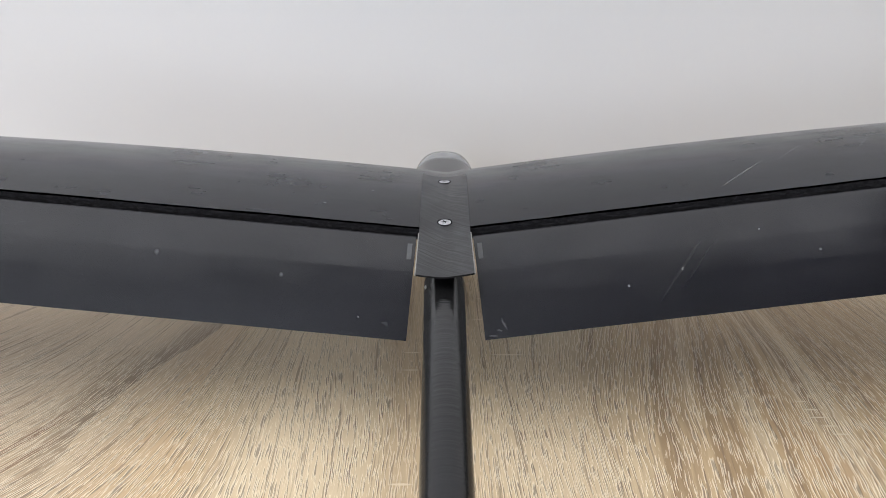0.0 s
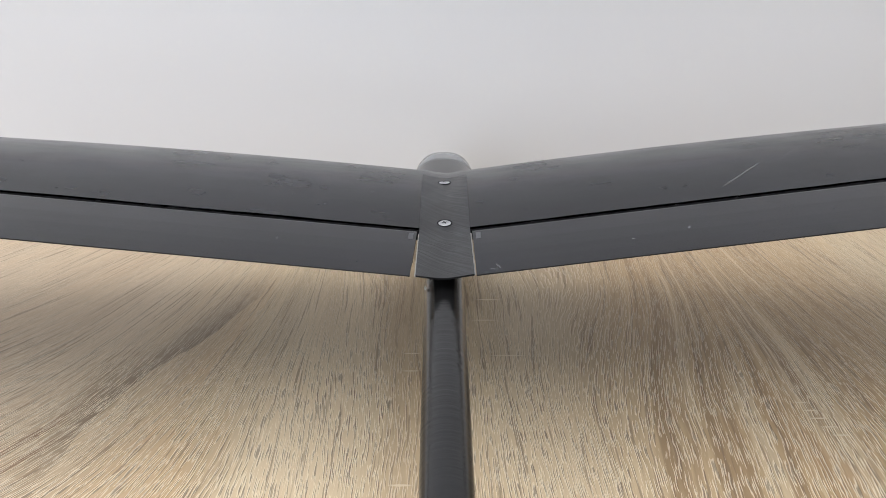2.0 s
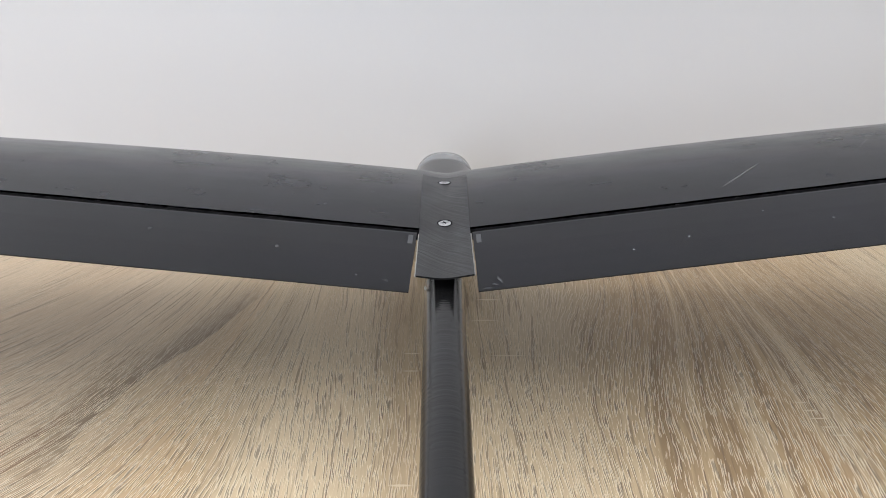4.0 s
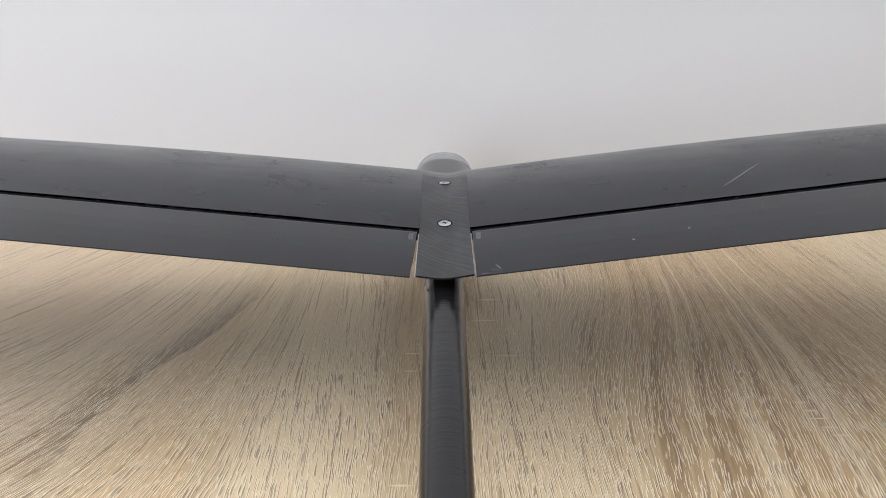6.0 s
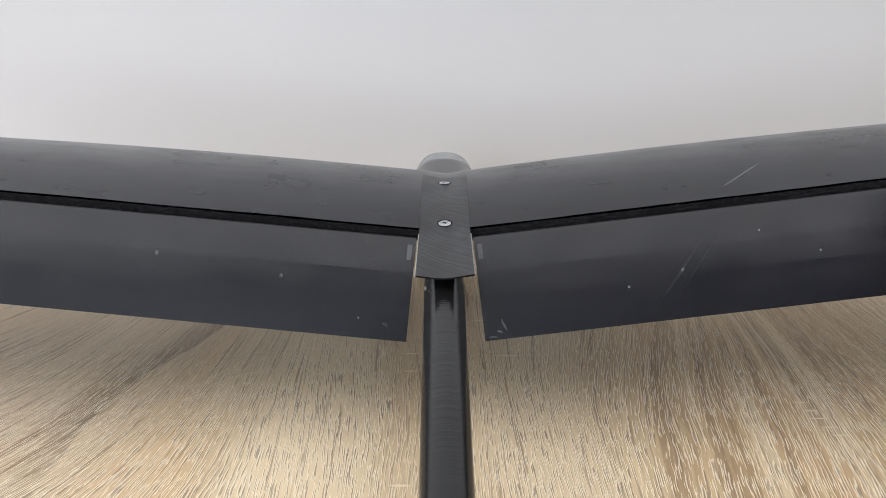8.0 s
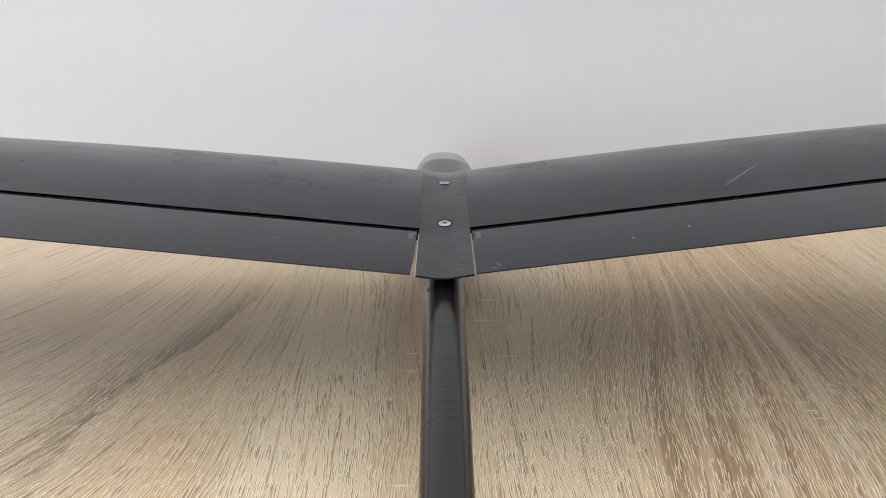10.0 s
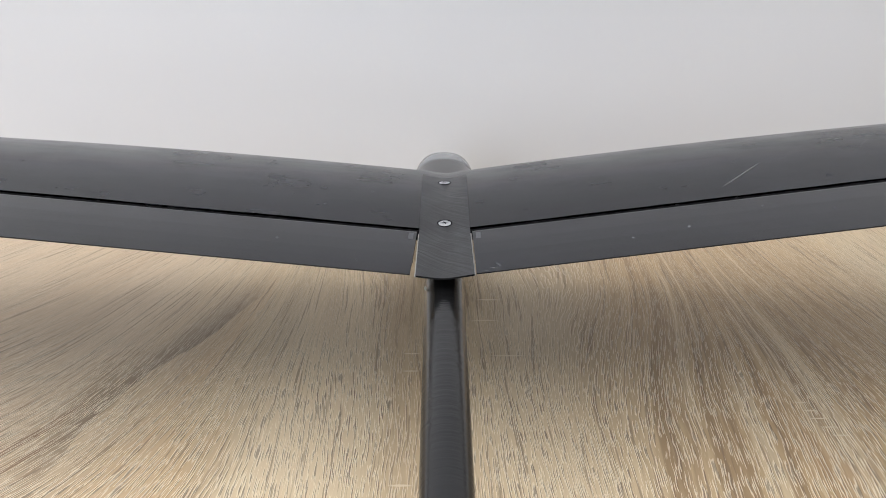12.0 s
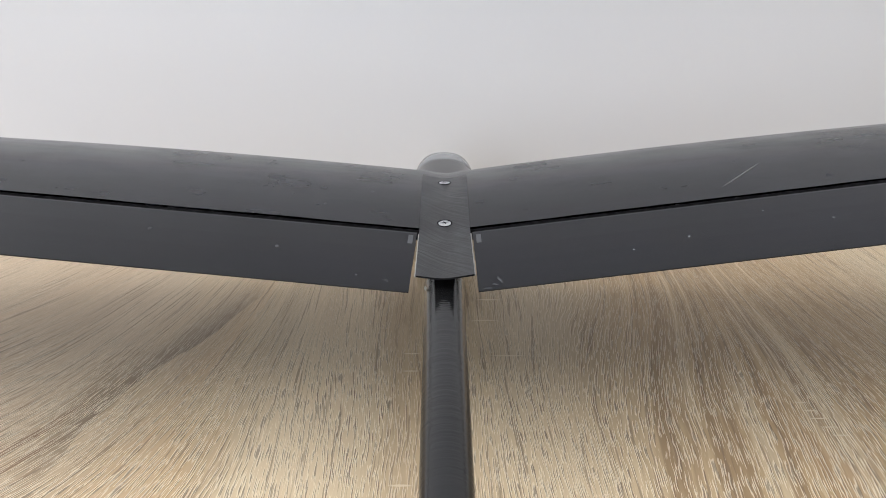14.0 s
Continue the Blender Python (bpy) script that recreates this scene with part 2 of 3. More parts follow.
MARKS = [(-0.01784, 0.3243, 0.006, 0.0005), (-0.01784, 0.307, 0.006, 0.0005), (0.03459, 0.3222, 0.012, 0.0005), (-0.01838, 0.2216, 0.006, 0.0005),
         (-0.01838, 0.213, 0.006, 0.0005), (0.02378, 0.3622, 0.01, 0.0005), (0.02811, 0.3892, 0.01, 0.0005),
         (0.1750, 0.2790, 0.004, 0.0004), (0.1765, 0.2725, 0.005, 0.0004), (0.1772, 0.2665, 0.006, 0.0004), (0.1795, 0.2600, 0.005, 0.0004), (0.1815, 0.2540, 0.006, 0.0004)]

WING_MARKS = [(0.140, 0.026, -48, 0.026, 0.0005, 0.22), (0.171, 0.047, -46, 0.022, 0.0006, 0.16), (0.209, 0.051, -41, 0.032, 0.0006, 0.16), (0.176, 0.040, -46, 0.016, 0.0005, 0.10), (-0.0568, 0.0198, 80, 0.0012, 0.0008, 0.35),
              (-0.0368, 0.0404, 80, 0.0010, 0.0006, 0.45), (-0.0453, 0.0497, 80, 0.0007, 0.0006, 0.35), (-0.0733, 0.0282, 20, 0.0007, 0.0006, 0.3), (-0.0600, 0.0180, 70, 0.0022, 0.0010, 0.12),
              (-0.2298, 0.0709, 90, 0.0016, 0.0012, -0.9), (-0.2244, 0.0808, 90, 0.0010, 0.0010, -0.8), (0.0374, 0.0148, 70, 0.0025, 0.0006, 0.10), (-0.028, 0.012, 70, 0.0016, 0.0005, 0.15)]
FLAP_MARKS = [(0.0212, -0.0405, 20, 0.0035, 0.0006, 0.16), (0.0190, -0.0430, 75, 0.0016, 0.0005, 0.16), (0.0160, -0.0450, 80, 0.0022, 0.0005, 0.18), (0.0754, -0.0304, 30, 0.0008, 0.0007, 0.45), (0.0987, -0.0256, -30, 0.0013, 0.0007, 0.30),
              (0.133, -0.0124, 0, 0.0006, 0.0006, 0.4), (-0.0338, -0.038, 0, 0.0008, 0.0006, 0.25), (-0.0687, -0.0228, 30, 0.0012, 0.0010, 0.12), (-0.1231, -0.0178, 0, 0.0018, 0.0012, 0.10),
              (0.098, -0.026, -41, 0.026, 0.0008, 0.020), (0.106, -0.024, -41, 0.022, 0.0005, 0.018), (-0.0955, -0.0087, 90, 0.0014, 0.0009, -0.9), (-0.0641, -0.0262, 90, 0.0013, 0.0007, -0.9), (-0.022, -0.040, 60, 0.0020, 0.0008, 0.06)]
SKIN = skin_material("satin_dark_skin", (0.0052, 0.0055, 0.0082), 0.20, WING_MARKS)
FLAP_SKIN = skin_material("satin_flap_skin", (0.0040, 0.0042, 0.0066), 0.13, FLAP_MARKS)
POD_SKIN = pod_material()
NOSE = paint_material("pale_nose", (0.20, 0.205, 0.21), 0.25)
PLATE = plate_material()
CORE = core_material()
BOOM = boom_material()
WOOD = wood_material()
WALL_PAINT = paint_material("white_wall_paint", (0.80, 0.80, 0.80))
GREY_PAINT = paint_material("pale_grey_wall_paint", (0.585, 0.585, 0.59))
CEILING_PAINT = paint_material("white_ceiling_paint", (0.82, 0.82, 0.82), 0.8)
FLOOR_PAINT = paint_material("grey_floor", (0.30, 0.28, 0.26), 0.5)
FRAME_PAINT = paint_material("white_frame", (0.8, 0.8, 0.8), 0.35)
STEEL = metal_material("bright_steel", (0.62, 0.63, 0.65), 0.30)
BRASS = metal_material("dull_brass", (0.42, 0.34, 0.17), 0.35)
BLACK_STEEL = paint_material("black_wire", (0.03, 0.027, 0.02), 0.4)
TAPE = paint_material("grey_tape", (0.06, 0.062, 0.066), 0.4)
EDGE_TRIM = paint_material("pale_edge", (0.38, 0.37, 0.34), 0.5)


def glow_material():
    n = Nodes("panel_diffuser")
    b = n.shader.inputs
    b["Base Color"].default_value = (0.9, 0.9, 0.9, 1)
    b["Emission Color"].default_value, b["Emission Strength"].default_value = (1, 0.96, 0.9, 1), 0.8
    return n.mat


GLOW = glow_material()


# ---- mesh helpers ----
def part(name, bm, material, parent=None, label="", smooth=False):
    data = bpy.data.meshes.new(name)
    bm.normal_update()
    if smooth:
        for e in bm.edges:
            e.smooth = len(e.link_faces) == 2 and e.calc_face_angle() < 0.6
    bm.to_mesh(data)
    bm.free()
    for p in data.polygons:
        p.use_smooth = smooth
    for m in material if isinstance(material, (list, tuple)) else [material]:
        data.materials.append(m)
    ob = new(name, data)
    if parent:
        ob.parent = parent
    return tagged(ob, label)


def box(bm, x0, x1, y0, y1, z0, z1, bevel=0.0):
    made = bmesh.ops.create_cube(bm, size=1.0, matrix=Matrix.Translation(((x0 + x1) / 2, (y0 + y1) / 2, (z0 + z1) / 2)) @ Matrix.Diagonal((x1 - x0, y1 - y0, z1 - z0, 1)))
    if bevel:
        edges = list({e for v in made["verts"] for e in v.link_edges})
        bmesh.ops.bevel(bm, geom=edges, offset=bevel, segments=2, affect="EDGES", profile=0.5)
    return bm


def grid(bm, rows, closed=False, flip=False):
    """Quads between rows of points; closed joins the ends of each row."""
    vs = [[bm.verts.new(p) for p in r] for r in rows]
    k = len(rows[0])
    for a, b in zip(vs, vs[1:]):
        for i in range(k if closed else k - 1):
            q = (a[i], a[(i + 1) % k], b[(i + 1) % k], b[i])
            bm.faces.new(q[::-1] if flip else q)
    return vs


def cap(bm, ring, flip=False):
    bm.faces.new(ring[::-1] if flip else ring)


def tube(bm, points, radius, sides=10):
    """A round wire along points."""
    rows = []
    for i, p in enumerate(points):
        a, b = Vector(points[max(i - 1, 0)]), Vector(points[min(i + 1, len(points) - 1)])
        turn = (b - a).to_track_quat("Z", "Y")
        rows.append([Vector(p) + turn @ Vector((radius * math.cos(w), radius * math.sin(w), 0)) for w in (2 * math.pi * j / sides for j in range(sides))])
    vs = grid(bm, rows, True)
    cap(bm, vs[0], True)
    cap(bm, vs[-1])
    return bm


# ---- the room ----
def setting(name, bm, material, label, category):
    return tagged(part(name, bm, material), label, category, kind="structure")


T = 0.12
setting("wall_north", box(bmesh.new(), ROOM_X0 - T, ROOM_X1 + T, ROOM_Y1, ROOM_Y1 + T, FLOOR_Z, CEIL_Z), GREY_PAINT, "smooth pale grey painted wall behind the table", "wall")
# the east wall is out of view; its grey holds back bounce there
setting("wall_east", box(bmesh.new(), ROOM_X1, ROOM_X1 + T, ROOM_Y0, ROOM_Y1, FLOOR_Z, CEIL_Z), GREY_PAINT, "plain unseen wall, kept grey to dim the bounce", "wall")
setting("wall_west", box(bmesh.new(), ROOM_X0 - T, ROOM_X0, ROOM_Y0, ROOM_Y1, FLOOR_Z, CEIL_Z), WALL_PAINT, "plain white painted wall", "wall")
south = bmesh.new()
box(south, ROOM_X0 - T, FILL_X0, ROOM_Y0 - T, ROOM_Y0, FLOOR_Z, CEIL_Z)
box(south, FILL_X1, ROOM_X1 + T, ROOM_Y0 - T, ROOM_Y0, FLOOR_Z, CEIL_Z)
box(south, FILL_X0, FILL_X1, ROOM_Y0 - T, ROOM_Y0, FLOOR_Z, FILL_Z0)
box(south, FILL_X0, FILL_X1, ROOM_Y0 - T, ROOM_Y0, FILL_Z1, CEIL_Z)
setting("wall_south", south, WALL_PAINT, "plain white painted wall with an opening added for fill light", "wall")
setting("floor", box(bmesh.new(), ROOM_X0 - T, ROOM_X1 + T, ROOM_Y0 - T, ROOM_Y1 + T, FLOOR_Z - 0.1, FLOOR_Z), FLOOR_PAINT, "plain grey floor under the table", "floor")
setting("ceiling", box(bmesh.new(), ROOM_X0 - T, ROOM_X1 + T, ROOM_Y0 - T, ROOM_Y1 + T, CEIL_Z, CEIL_Z + 0.1), CEILING_PAINT, "plain white ceiling", "ceiling")


# body of the unseen panel that goes with the added overhead lamp
def added_ceiling_panel():
    root = tagged(new("added_ceiling_panel"), "wide flat glowing ceiling panel, unseen, added for overhead light", "ceiling light")
    root.matrix_world = pose(LAMP_X, LAMP_Y, CEIL_Z)
    f = bmesh.new()
    hx, hy = PANEL_X / 2, PANEL_Y / 2
    for x0, x1, y0, y1 in ((-hx - 0.03, hx + 0.03, hy, hy + 0.03), (-hx - 0.03, hx + 0.03, -hy - 0.03, -hy), (-hx - 0.03, -hx, -hy, hy), (hx, hx + 0.03, -hy, hy)):
        box(f, x0, x1, y0, y1, -0.07, 0)
    part("frame", f, FRAME_PAINT, root)
    part("diffuser", box(bmesh.new(), -hx + 0.003, hx - 0.003, -hy + 0.003, hy - 0.003, -0.06, -0.05), GLOW, root, "glowing white diffuser")


added_ceiling_panel()


def table():
    """A board on four legs, pushed against the wall."""
    root = tagged(new("table"), "oak-pattern wooden table standing against the pale wall", "table")
    root.matrix_world = pose(0, 0, FLOOR_Z)
    h = -FLOOR_Z
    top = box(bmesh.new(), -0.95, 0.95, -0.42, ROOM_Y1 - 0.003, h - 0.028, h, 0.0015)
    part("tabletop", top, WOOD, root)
    for x in (-0.86, 0.86):
        for y in (-0.33, 0.47):
            part("leg", box(bmesh.new(), x - 0.03, x + 0.03, y - 0.03, y + 0.03, 0, h - 0.0285, 0.003), FRAME_PAINT, root, "white square table leg")


table()

# ---- the glider ----
YH, ZH = 0.2809, 0.08874
ROLL, TILT, DIHEDRAL, YAW = 1.2, -4.2, 6.28, -0.9
L0, L1, L2 = 0.1242, 0.0535, -0.44
C0, C1 = 0.04643, -0.0053
HALF_SPAN, STRIP, HINGE_DROP, FLAP_SLOPE = 0.44, 0.0112, 0.0035, 3.6
BASE = pose(0, YH, 0)

glider = tagged(new("model_glider"), "dark grey composite model glider resting on the table", "model aircraft")
glider.matrix_world = BASE


def wing_frame(side):
    """The wing half's own axes: x along the span, y forwards from the hinge, z up."""
    return (Matrix.Translation((0, 0, ZH)) @ Matrix.Rotation(radians(YAW if side else 0), 4, "Z") @ Matrix.Rotation(-radians(ROLL), 4, "Y") @ Matrix.Rotation(radians(TILT), 4, "X")
            @ Matrix.Rotation(-side * radians(DIHEDRAL), 4, "Y"))


def reach(s):
    return L0 + L1 * s + L2 * s * s


def upper(t, length):
    k = length / 0.118
    return k * (0.0066 * math.sin(math.pi * min(t / 1.15, 1)) - 0.0085 * max((t - 0.72) / 0.28, 0) ** 2.6)


def lower(t, length):
    k = length / 0.118
    return k * (-0.0050 - 0.0012 * math.sin(math.pi * min(t / 1.0, 1)) - 0.0013 * t)


def section(length, front=0.0022, lift=0.0):
    """Closed outline of the fixed wing, from the top at the hinge gap round the nose to the bottom."""
    ts = [front / length] + [i / 22 for i in range(1, 18)] + [0.80, 0.84, 0.88, 0.91, 0.94, 0.96, 0.98, 0.993, 1.0]
    pts = [(t * length, upper(t, length) + lift) for t in ts]
    pts += [(length * 1.004, upper(1, length) - 0.0006)]
    pts += [(t * length, lower(t, length)) for t in (0.99, 0.95, 0.85, 0.7, 0.5, 0.3, 0.15, front / length)]
    return pts


def wing_half(side):
    bm = bmesh.new()
    stations = [0.0110 + (HALF_SPAN - 0.0110) * i / 46 for i in range(47)]
    ragged = random.Random(5 + side)
    rows = []
    for s in stations:
        pts = section(reach(s), 0.0027 + ragged.uniform(-0.00025, 0.0003))
        rows.append([(side * s, v, w) for v, w in pts])
    vs = grid(bm, rows, False, side > 0)
    cap(bm, vs[0], side < 0)
    cap(bm, vs[-1], side > 0)
    ob = part("wing_half", bm, SKIN, glider, "satin dark grey wing half with fine scratches", True)
    ob.matrix_local = wing_frame(side)
    # rough closing face in the hinge gap
    core = bmesh.new()
    rows = []
    for s in stations:
        j = ragged.uniform(-0.0002, 0.0002)
        k = reach(s) / 0.118
        rows.append([(side * s, 0.0021 + j, -0.0003 + j), (side * s, 0.0015 + j, -0.0025 * k), (side * s, 0.0013 - j, -0.0046 * k), (side * s, 0.0026, -0.0048 * k), (side * s, 0.0026, -0.0005)])
    vs = grid(core, rows, True, side < 0)
    cap(core, vs[0], side > 0)
    cap(core, vs[-1], side < 0)
    part("closing_web", core, CORE, ob, "rough black closing web in the hinge gap")
    return ob


def flap(side):
    """The moving flap; its origin lies on the hinge."""
    t0 = radians(FLAP_SLOPE)
    bm = bmesh.new()
    rows = []
    for i in range(41):
        s = 0.0122 + (HALF_SPAN - 0.014) * i / 40
        c = C0 + C1 * s
        row = []
        for k in (0.0, 0.012, 0.04, 0.15, 0.35, 0.6, 0.8, 0.95, 1.0):
            v = -0.0006 - (c - 0.0006) * k
            w = HINGE_DROP + v * math.tan(t0) + (-0.0005 if k == 0 else -0.0001 if k == 0.012 else 0.0) + 0.0003 * math.sin(math.pi * k)
            row.append((side * s, v, w))
        for k in (1.0, 0.6, 0.3, 0.06, 0.0):
            v = -0.0006 - (c - 0.0006) * k
            thick = 0.0005 + (1 - k) * 0.0036
            row.append((side * s, v if k else -0.0012, HINGE_DROP + v * math.tan(t0) - thick))
        rows.append(row)
    # the inner end is trimmed slightly off square
    c = C0
    rows[0] = [(side * (0.0122 - 0.0002 * p[1] / c), p[1], p[2]) for p in rows[0]]
    vs = grid(bm, rows, True, side < 0)
    cap(bm, vs[0], side > 0)
    cap(bm, vs[-1], side < 0)
    ob = part("flap", bm, FLAP_SKIN, glider, "satin dark grey hinged flap with pale specks")
    # a scrap of hinge tape at the inner front corner
    tape = bmesh.new()
    top = lambda v: HINGE_DROP + v * math.tan(t0) + 0.00025
    x0, x1 = (0.0136, 0.0157)
    y0, y1 = -0.0112, -0.0042
    lo = [(side * x0, y0, top(y0)), (side * x1, y0, top(y0)), (side * x1, y1, top(y1)), (side * x0, y1, top(y1))]
    a = [tape.verts.new(p) for p in lo]
    b = [tape.verts.new((p[0], p[1], p[2] - 0.0002)) for p in lo]
    tape.faces.new(a if side > 0 else a[::-1])
    for i in range(4):
        tape.faces.new((a[i], b[i], b[(i + 1) % 4], a[(i + 1) % 4]))
    part("tape_scrap", tape, TAPE, ob, "small grey scrap of hinge tape")
    return ob


def strip_point(x, v, w):
    """A point of the middle strip, which is folded softly along its middle line."""
    m = wing_frame(0)
    off = x + v * math.tan(radians(YAW))
    rise = math.sqrt(off * off + 0.001 ** 2) * math.tan(radians(DIHEDRAL))
    return m @ Vector((x, v, w + rise))


def centre_strip():
    """The sanded plate between the flaps, running forward over the wing joint."""
    bm = bmesh.new()
    length = reach(0)
    tops, lows = [], []
    for i in range(15):
        side = -1 + 2 * i / 14
        top, low = [], []
        x = side * STRIP
        for k in range(8):
            v = -0.0474 + 0.0474 * k / 8
            v2 = v - (0.0009 * (1 - side * side) if k == 0 else 0)
            w = v * math.tan(radians(FLAP_SLOPE)) + 0.00015
            top.append(strip_point(x, v2, w))
            low.append(strip_point(x, v2, w - 0.0007 - 0.003 * k / 8))
        for t in [i2 / 22 for i2 in range(0, 18)] + [0.80, 0.84, 0.88, 0.91, 0.94, 0.96, 0.98, 0.993, 1.0]:
            x = side * (STRIP + 0.0011 * t)
            top.append(strip_point(x, t * length, upper(t, length) + 0.0003 + 0.0004 * t - 0.0011 * t * (1 - side * side)))
            low.append(strip_point(x, t * length, lower(t, length)))
        tops.append(top)
        lows.append(low)
    rows = [a + b[::-1] for a, b in zip(tops, lows)]
    vs = grid(bm, rows, True, True)
    cap(bm, vs[0], False)
    cap(bm, vs[-1], True)
    ob = part("centre_strip", bm, [PLATE, CORE], glider, "sanded dark grey centre strip", True)
    ob.data.materials.append(SKIN)
    for p in ob.data.polygons:
        p.use_smooth = p.normal.z > 0.5
        p.material_index = 1 if not p.use_smooth else 2 if p.center.y > 0.078 else 0
    # pale beads along the free edges beside the flaps
    for side in (-1, 1):
        pts = [strip_point(side * (STRIP + 0.0002), -0.0465 + 0.0435 * k / 6, (-0.0465 + 0.0435 * k / 6) * math.tan(radians(FLAP_SLOPE)) - 0.0006) for k in range(7)]
        part("pale_bead", tube(bmesh.new(), pts, 0.00028, 8), EDGE_TRIM, ob, "pale bead along the strip edge", True)
    return ob


def screw(v):
    """A flat-headed screw sunk a little into the strip, with dark parts for recess and hole shade."""
    length = reach(0)
    t = v / length
    slope = math.atan((upper(t + 0.01, length) - upper(t - 0.01, length)) / (0.02 * length))
    m = Matrix.Translation(strip_point(0, v, upper(t, length) + 0.0001 - 0.0007 * t)) @ wing_frame(0).to_3x3().to_4x4() @ Matrix.Rotation(slope, 4, "X")
    bm = bmesh.new()
    r = 0.0030
    rings = [(r, 0.0), (r, 0.00045), (r * 0.93, 0.0007), (r * 0.6, 0.0009), (r * 0.30, 0.00098)]
    rows = [[(q * math.cos(w), q * math.sin(w), z) for w in (2 * math.pi * j / 28 for j in range(28))] for q, z in rings]
    vs = grid(bm, rows, True)
    cap(bm, vs[-1])
    head = part("screw", bm, STEEL, glider, "bright steel countersunk screw", True)
    head.matrix_local = m
    # dark bars on the head put in the shade of a cross recess
    rec = bmesh.new()
    for turn in (25, 115):
        k = box(bmesh.new(), -0.0012, 0.0012, -0.00025, 0.00025, 0.00080, 0.00104)
        k.transform(Matrix.Rotation(radians(turn), 4, "Z"))
        tmp = bpy.data.meshes.new("tmp")
        k.to_mesh(tmp)
        k.free()
        rec.from_mesh(tmp)
        bpy.data.meshes.remove(tmp)
    part("recess_shade", rec, CORE, head, "dark bars as shade of the cross recess")
    # dark ring round the head puts in the shade of a hole
    hole = bmesh.new()
    rows = [[(q * math.cos(w), q * math.sin(w) + 0.0004, z) for w in (2 * math.pi * j / 28 for j in range(28))] for q, z in ((0.0035, -0.0005), (0.0035, 0.00062), (0.0028, 0.00055))]
    vs = grid(hole, rows, True)
    cap(hole, vs[-1])
    part("hole_shade", hole, CORE, head, "dark ring as shade of the screw hole")


def boom():
    bm = bmesh.new()
    rows = []
    jig = random.Random(11)
    for i in range(760):
        y = 0.30 - 0.62 * i / 759
        r = 0.0083 - (0.30 - y) * 0.0072
        # windings of tow under resin, rougher where it enters the wing
        rough = 0.000012 + 0.000034 * min(max((y - 0.13) / 0.09, 0), 1)
        push, phase, slip = jig.uniform(-rough, rough), jig.uniform(0, 6.28), jig.uniform(0.3, 1.0) * rough
        zc = 0.0764
        ring = []
        for j in range(56):
            w = 2 * math.pi * j / 56
            q = r + push + slip * math.cos(2 * w + phase) + 0.7 * rough * math.sin(i * 2.1 + w * 1.0 + 0.6 * math.sin(i * 0.11))
            ring.append((q * math.cos(w) - 0.0003 + (0.25 - y) * 0.004, y - YH, zc + q * math.sin(w)))
        rows.append(ring)
    vs = grid(bm, rows, True, False)
    cap(bm, vs[0], True)
    cap(bm, vs[-1])
    part("tail_boom", bm, BOOM, glider, "glossy black wound tube tail boom", True)


def resin_collar():
    """Lumpy set resin round the boom where it enters the wing."""
    bm, lump, rows = bmesh.new(), random.Random(23), []
    bumps = [(lump.uniform(0.212, 0.252), lump.uniform(0, 6.28), lump.uniform(0.0006, 0.0016), lump.uniform(0.25, 0.9), lump.uniform(-0.00003, 0.00006)) for _ in range(150)]
    for i in range(91):
        y = 0.252 - 0.040 * i / 90
        r = 0.0083 - (0.30 - y) * 0.0072 + 0.00035 * (1 - i / 90) - 0.00008 * (i == 90)
        ring = []
        for j in range(96):
            w = 2 * math.pi * j / 96
            q = r + 0.00005 * math.sin(i * 1.9 + 0.5 * math.sin(2 * w) + 0.7 * math.sin(i * 0.37)) * min(1, (90 - i) / 25)
            for by, bw, ly, lw, h in bumps:
                d = abs(y - by) / ly + abs((w - bw + math.pi) % (2 * math.pi) - math.pi) / lw
                if d < 2.5:
                    q += h * math.exp(-d * d) * min(1, (90 - i) / 25)
            ring.append((q * math.cos(w) - 0.0003 + (0.25 - y) * 0.004, y - YH, 0.0764 + q * math.sin(w)))
        rows.append(ring)
    vs = grid(bm, rows, True)
    cap(bm, vs[0], True)
    cap(bm, vs[-1])
    part("resin_collar", bm, POD_SKIN, glider, "lumpy glossy black resin collar", True)
    # a set drop squeezed out beside the boom, under the strip, paled for its glint
    drop = bmesh.new()
    bmesh.ops.create_icosphere(drop, subdivisions=2, radius=1.0)
    for v in drop.verts:
        k = 1 + lump.uniform(-0.18, 0.18)
        v.co = (v.co.x * 0.0005 * k - 0.0077, v.co.y * 0.0014 * k + 0.2405 - YH, v.co.z * 0.0006 * k + 0.0815)
    part("resin_drop_glint", drop, EDGE_TRIM, glider, "small drop of set resin, paled for a glint", True)


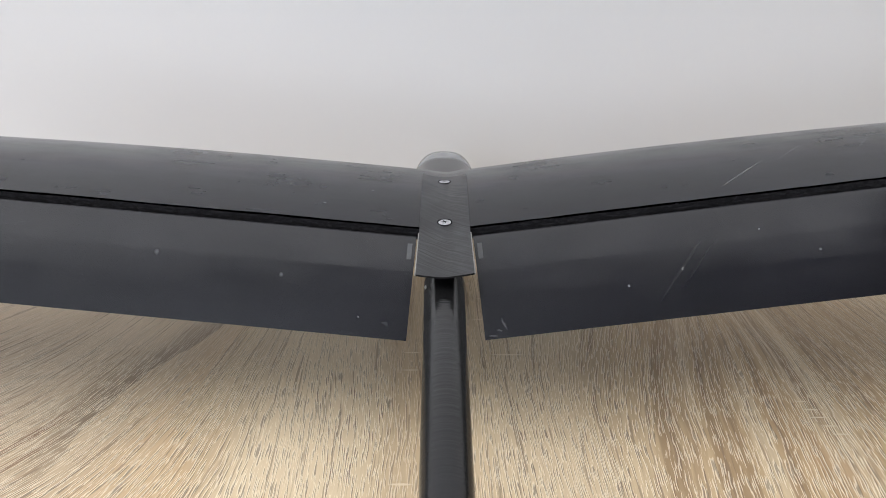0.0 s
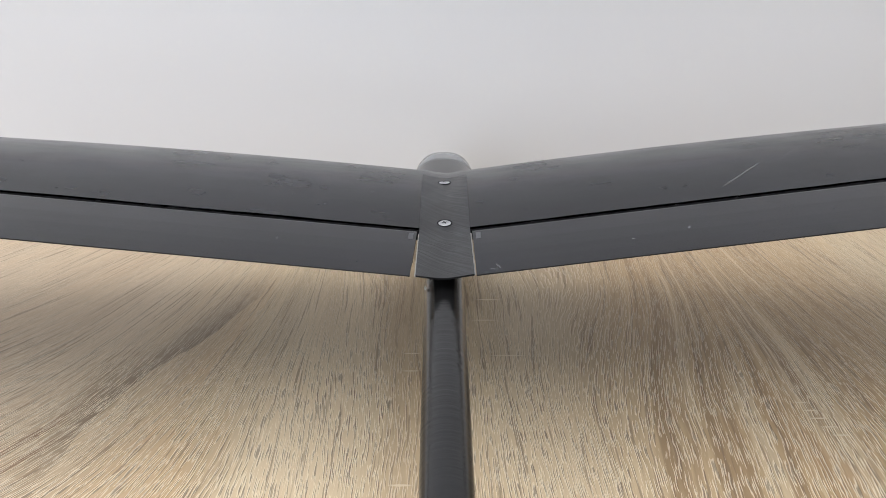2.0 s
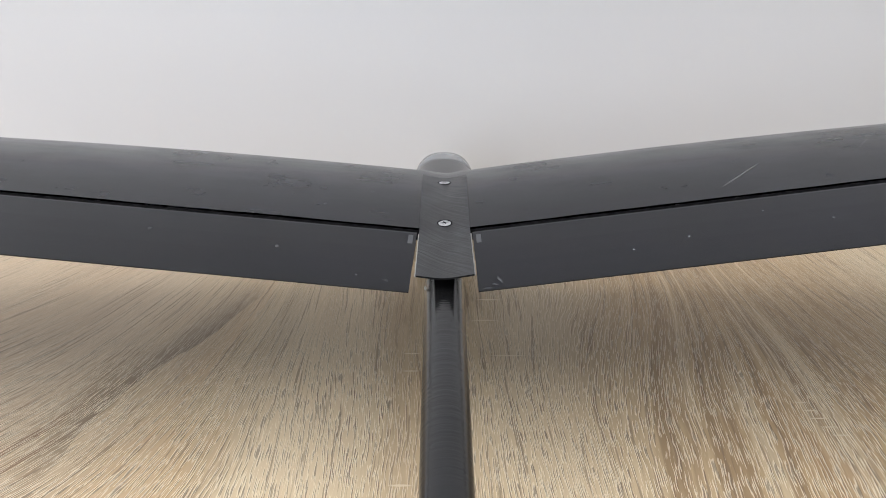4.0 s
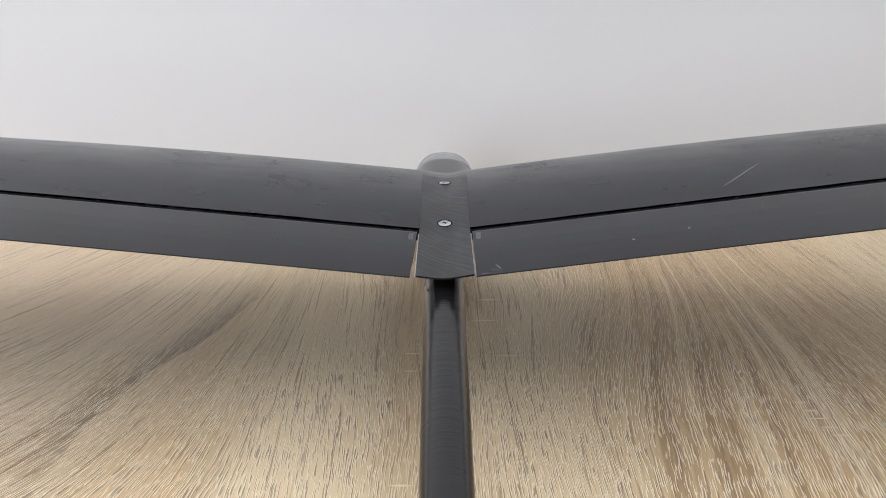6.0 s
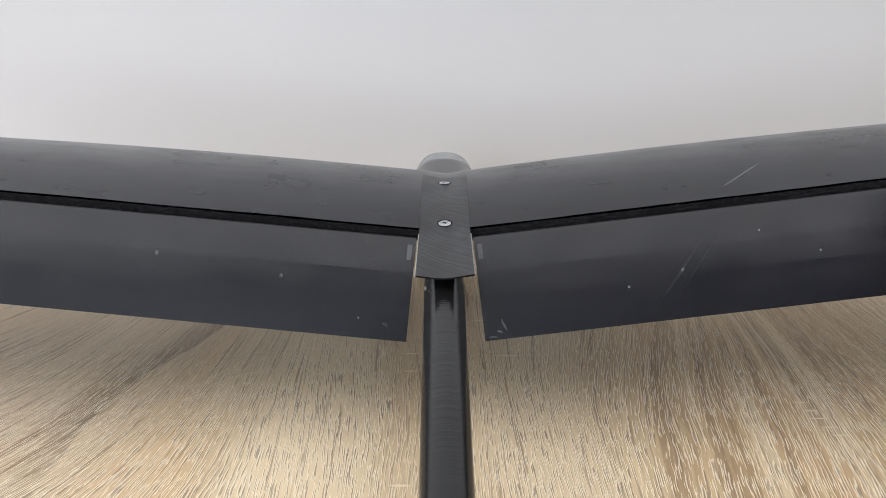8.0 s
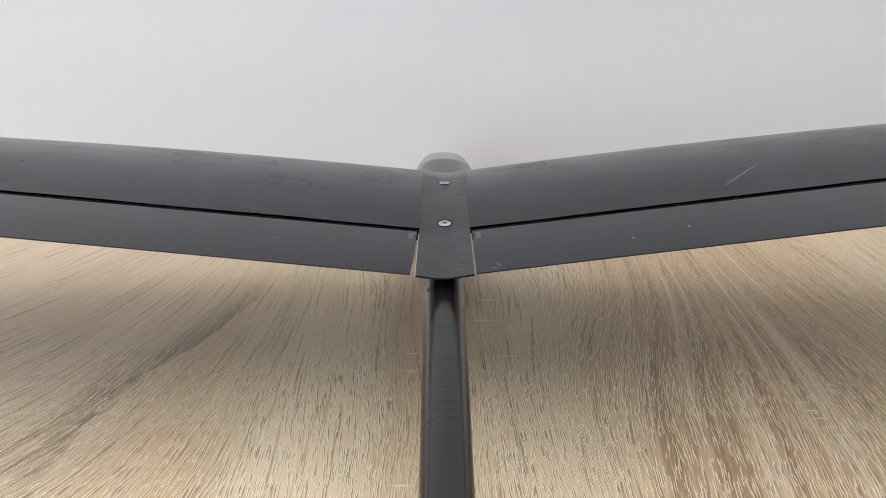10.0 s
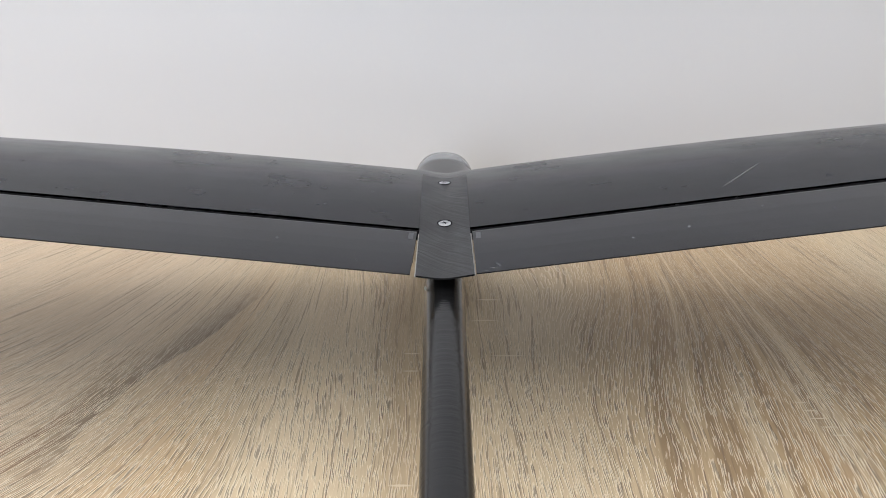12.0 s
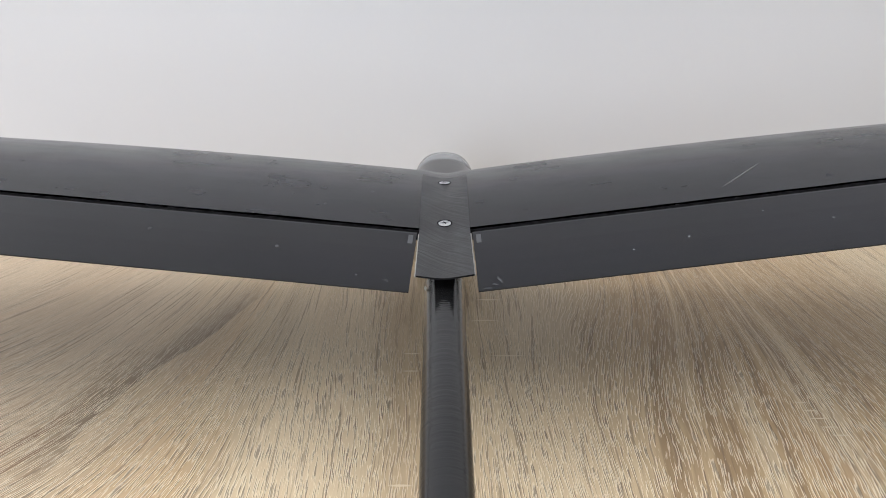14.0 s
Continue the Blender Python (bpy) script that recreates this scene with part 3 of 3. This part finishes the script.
def pod():
    rows = []
    stations = [(0.275, 0.006, 0.074, 0.0825), (0.29, 0.0085, 0.069, 0.0835), (0.31, 0.0115, 0.060, 0.083), (0.335, 0.0165, 0.047, 0.080), (0.365, 0.0205, 0.032, 0.0720),
                (0.40, 0.0226, 0.016, 0.0660), (0.44, 0.0234, 0.003, 0.0636), (0.48, 0.0236, 0.0, 0.0621), (0.507, 0.0234, 0.0004, 0.0608), (0.535, 0.0226, 0.0030, 0.0580), (0.555, 0.0200, 0.007, 0.053),
                (0.572, 0.0155, 0.013, 0.0465), (0.583, 0.0100, 0.020, 0.040), (0.588, 0.004, 0.026, 0.033)]
    for y, hw, z0, z1 in stations:
        zc, hh = (z0 + z1) / 2, (z1 - z0) / 2
        ring = []
        for j in range(48):
            w = 2 * math.pi * j / 48
            cx, sz = math.cos(w), math.sin(w)
            ring.append((1.06 * hw * math.copysign(abs(cx) ** 0.78, cx), y - YH, zc + hh * math.copysign(abs(sz) ** 0.78, sz)))
        rows.append(ring)
    cut = 8

    def shell(name, some, material, label):
        bm = bmesh.new()
        vs = grid(bm, some, True, True)
        cap(bm, vs[0], False)
        cap(bm, vs[-1], True)
        ob = part(name, bm, material, glider, label)
        for p in ob.data.polygons:
            p.use_smooth = True
        m = ob.modifiers.new("smooth", "SUBSURF")
        m.levels = m.render_levels = 2
        for e in ob.data.edges:
            e.use_edge_sharp = False

    shell("fuselage_pod", rows[:cut + 1] + [rows[cut]], POD_SKIN, "glossy dark grey fuselage pod under the wing")
    shell("nose_cone", [rows[cut]] + [[(p[0], p[1] + 0.0006, p[2]) for p in rows[cut]]] + rows[cut + 1:], NOSE, "pale grey rounded nose cone")



def control_wires():
    """The bent ends of the flap wires below the wing, beside the pod."""
    def wire(name, points, radius, material, label):
        part(name, tube(bmesh.new(), [(x, y - YH, z) for x, y, z in points], radius, 8), material, glider, label, True)

    wire("control_wire", [(0.0142, 0.287, 0.0865), (0.0142, 0.276, 0.0840), (0.0142, 0.275, 0.0790), (0.0146, 0.275, 0.0787), (0.0213, 0.275, 0.0790)], 0.00035, BLACK_STEEL, "thin black bent control wire")
    wire("wire_sleeve", [(0.0160, 0.283, 0.0862), (0.0160, 0.2745, 0.0838), (0.0161, 0.2742, 0.0768)], 0.0006, BRASS, "dull brass wire sleeve")
    wire("control_wire", [(-0.0143, 0.287, 0.0865), (-0.0143, 0.276, 0.0820), (-0.0143, 0.275, 0.0773), (-0.0150, 0.280, 0.0772), (-0.0164, 0.2755, 0.0776), (-0.0204, 0.275, 0.0778)], 0.00035, BLACK_STEEL, "thin black bent control wire")


WINGS = {side: wing_half(side) for side in (-1, 1)}
FLAPS = {side: flap(side) for side in (-1, 1)}
centre_strip()
screw(0.0085)
screw(0.0660)
boom()
resin_collar()
pod()
control_wires()


# ---- what moves ----
def motions():
    """The flaps swing on their hinges: seconds, and degrees down on the port and starboard sides."""
    angles = [(0.0, 56, 56), (0.2, 56, 56), (0.3, 29, 29), (0.4, -1.2, 1), (0.5, -0.7, -0.7), (0.9, -0.6, -0.6), (1.0, 17, 15), (1.1, 50, 50), (1.2, 56, 56),
              (1.3, 30, 29), (1.4, -0.3, -0.6), (1.5, -0.3, -0.5), (1.6, 0, -0.2), (2.0, 0.9, 0.9), (2.5, 1.1, 1.1), (2.6, 9.2, 9.2), (2.7, 9.5, 9.5), (3.2, 9.5, 9.5),
              (5.3, 9.5, 9.5), (5.7, 9.5, 9.5), (5.8, 1.6, 1.5), (6.0, 1.4, 1.4), (6.4, 0, -0.1), (6.6, 0, -0.1), (6.7, -1.8, 1.0), (6.8, -11, 11), (6.9, -6.5, 5),
              (7.0, 9.5, -9.3), (7.1, 10.5, -10.8), (7.2, -10.3, 9.8), (7.3, -7.2, 9.4), (7.4, -0.3, -0.6), (7.5, -0.2, -0.5), (7.8, -0.2, -0.5), (7.9, 18, 18),
              (8.0, 56, 56), (8.2, 56, 56), (8.5, 56, 56), (8.7, 0, 0), (10.1, 0, 0), (10.3, 10.6, -10.8), (10.4, 0, -0.6), (10.5, 0.1, -0.3), (10.8, 0, -0.3), (10.9, -0.6, -0.2),
              (11.0, -10.6, 11), (11.1, -3.2, 2.5), (11.2, 0, 0), (12.2, 0.1, 0.1), (12.4, 1.2, 1.2), (13.5, 1.2, 1.2), (13.6, 9.5, 9.5), (14.0, 9.5, 9.5)]
    for side, column in ((-1, 1), (1, 2)):
        hinge = wing_frame(side) @ Matrix.Translation((0, 0, -HINGE_DROP))
        walk(FLAPS[side], [(row[0], hinge @ Matrix.Rotation(radians(row[column]), 4, "X")) for row in angles])


motions()
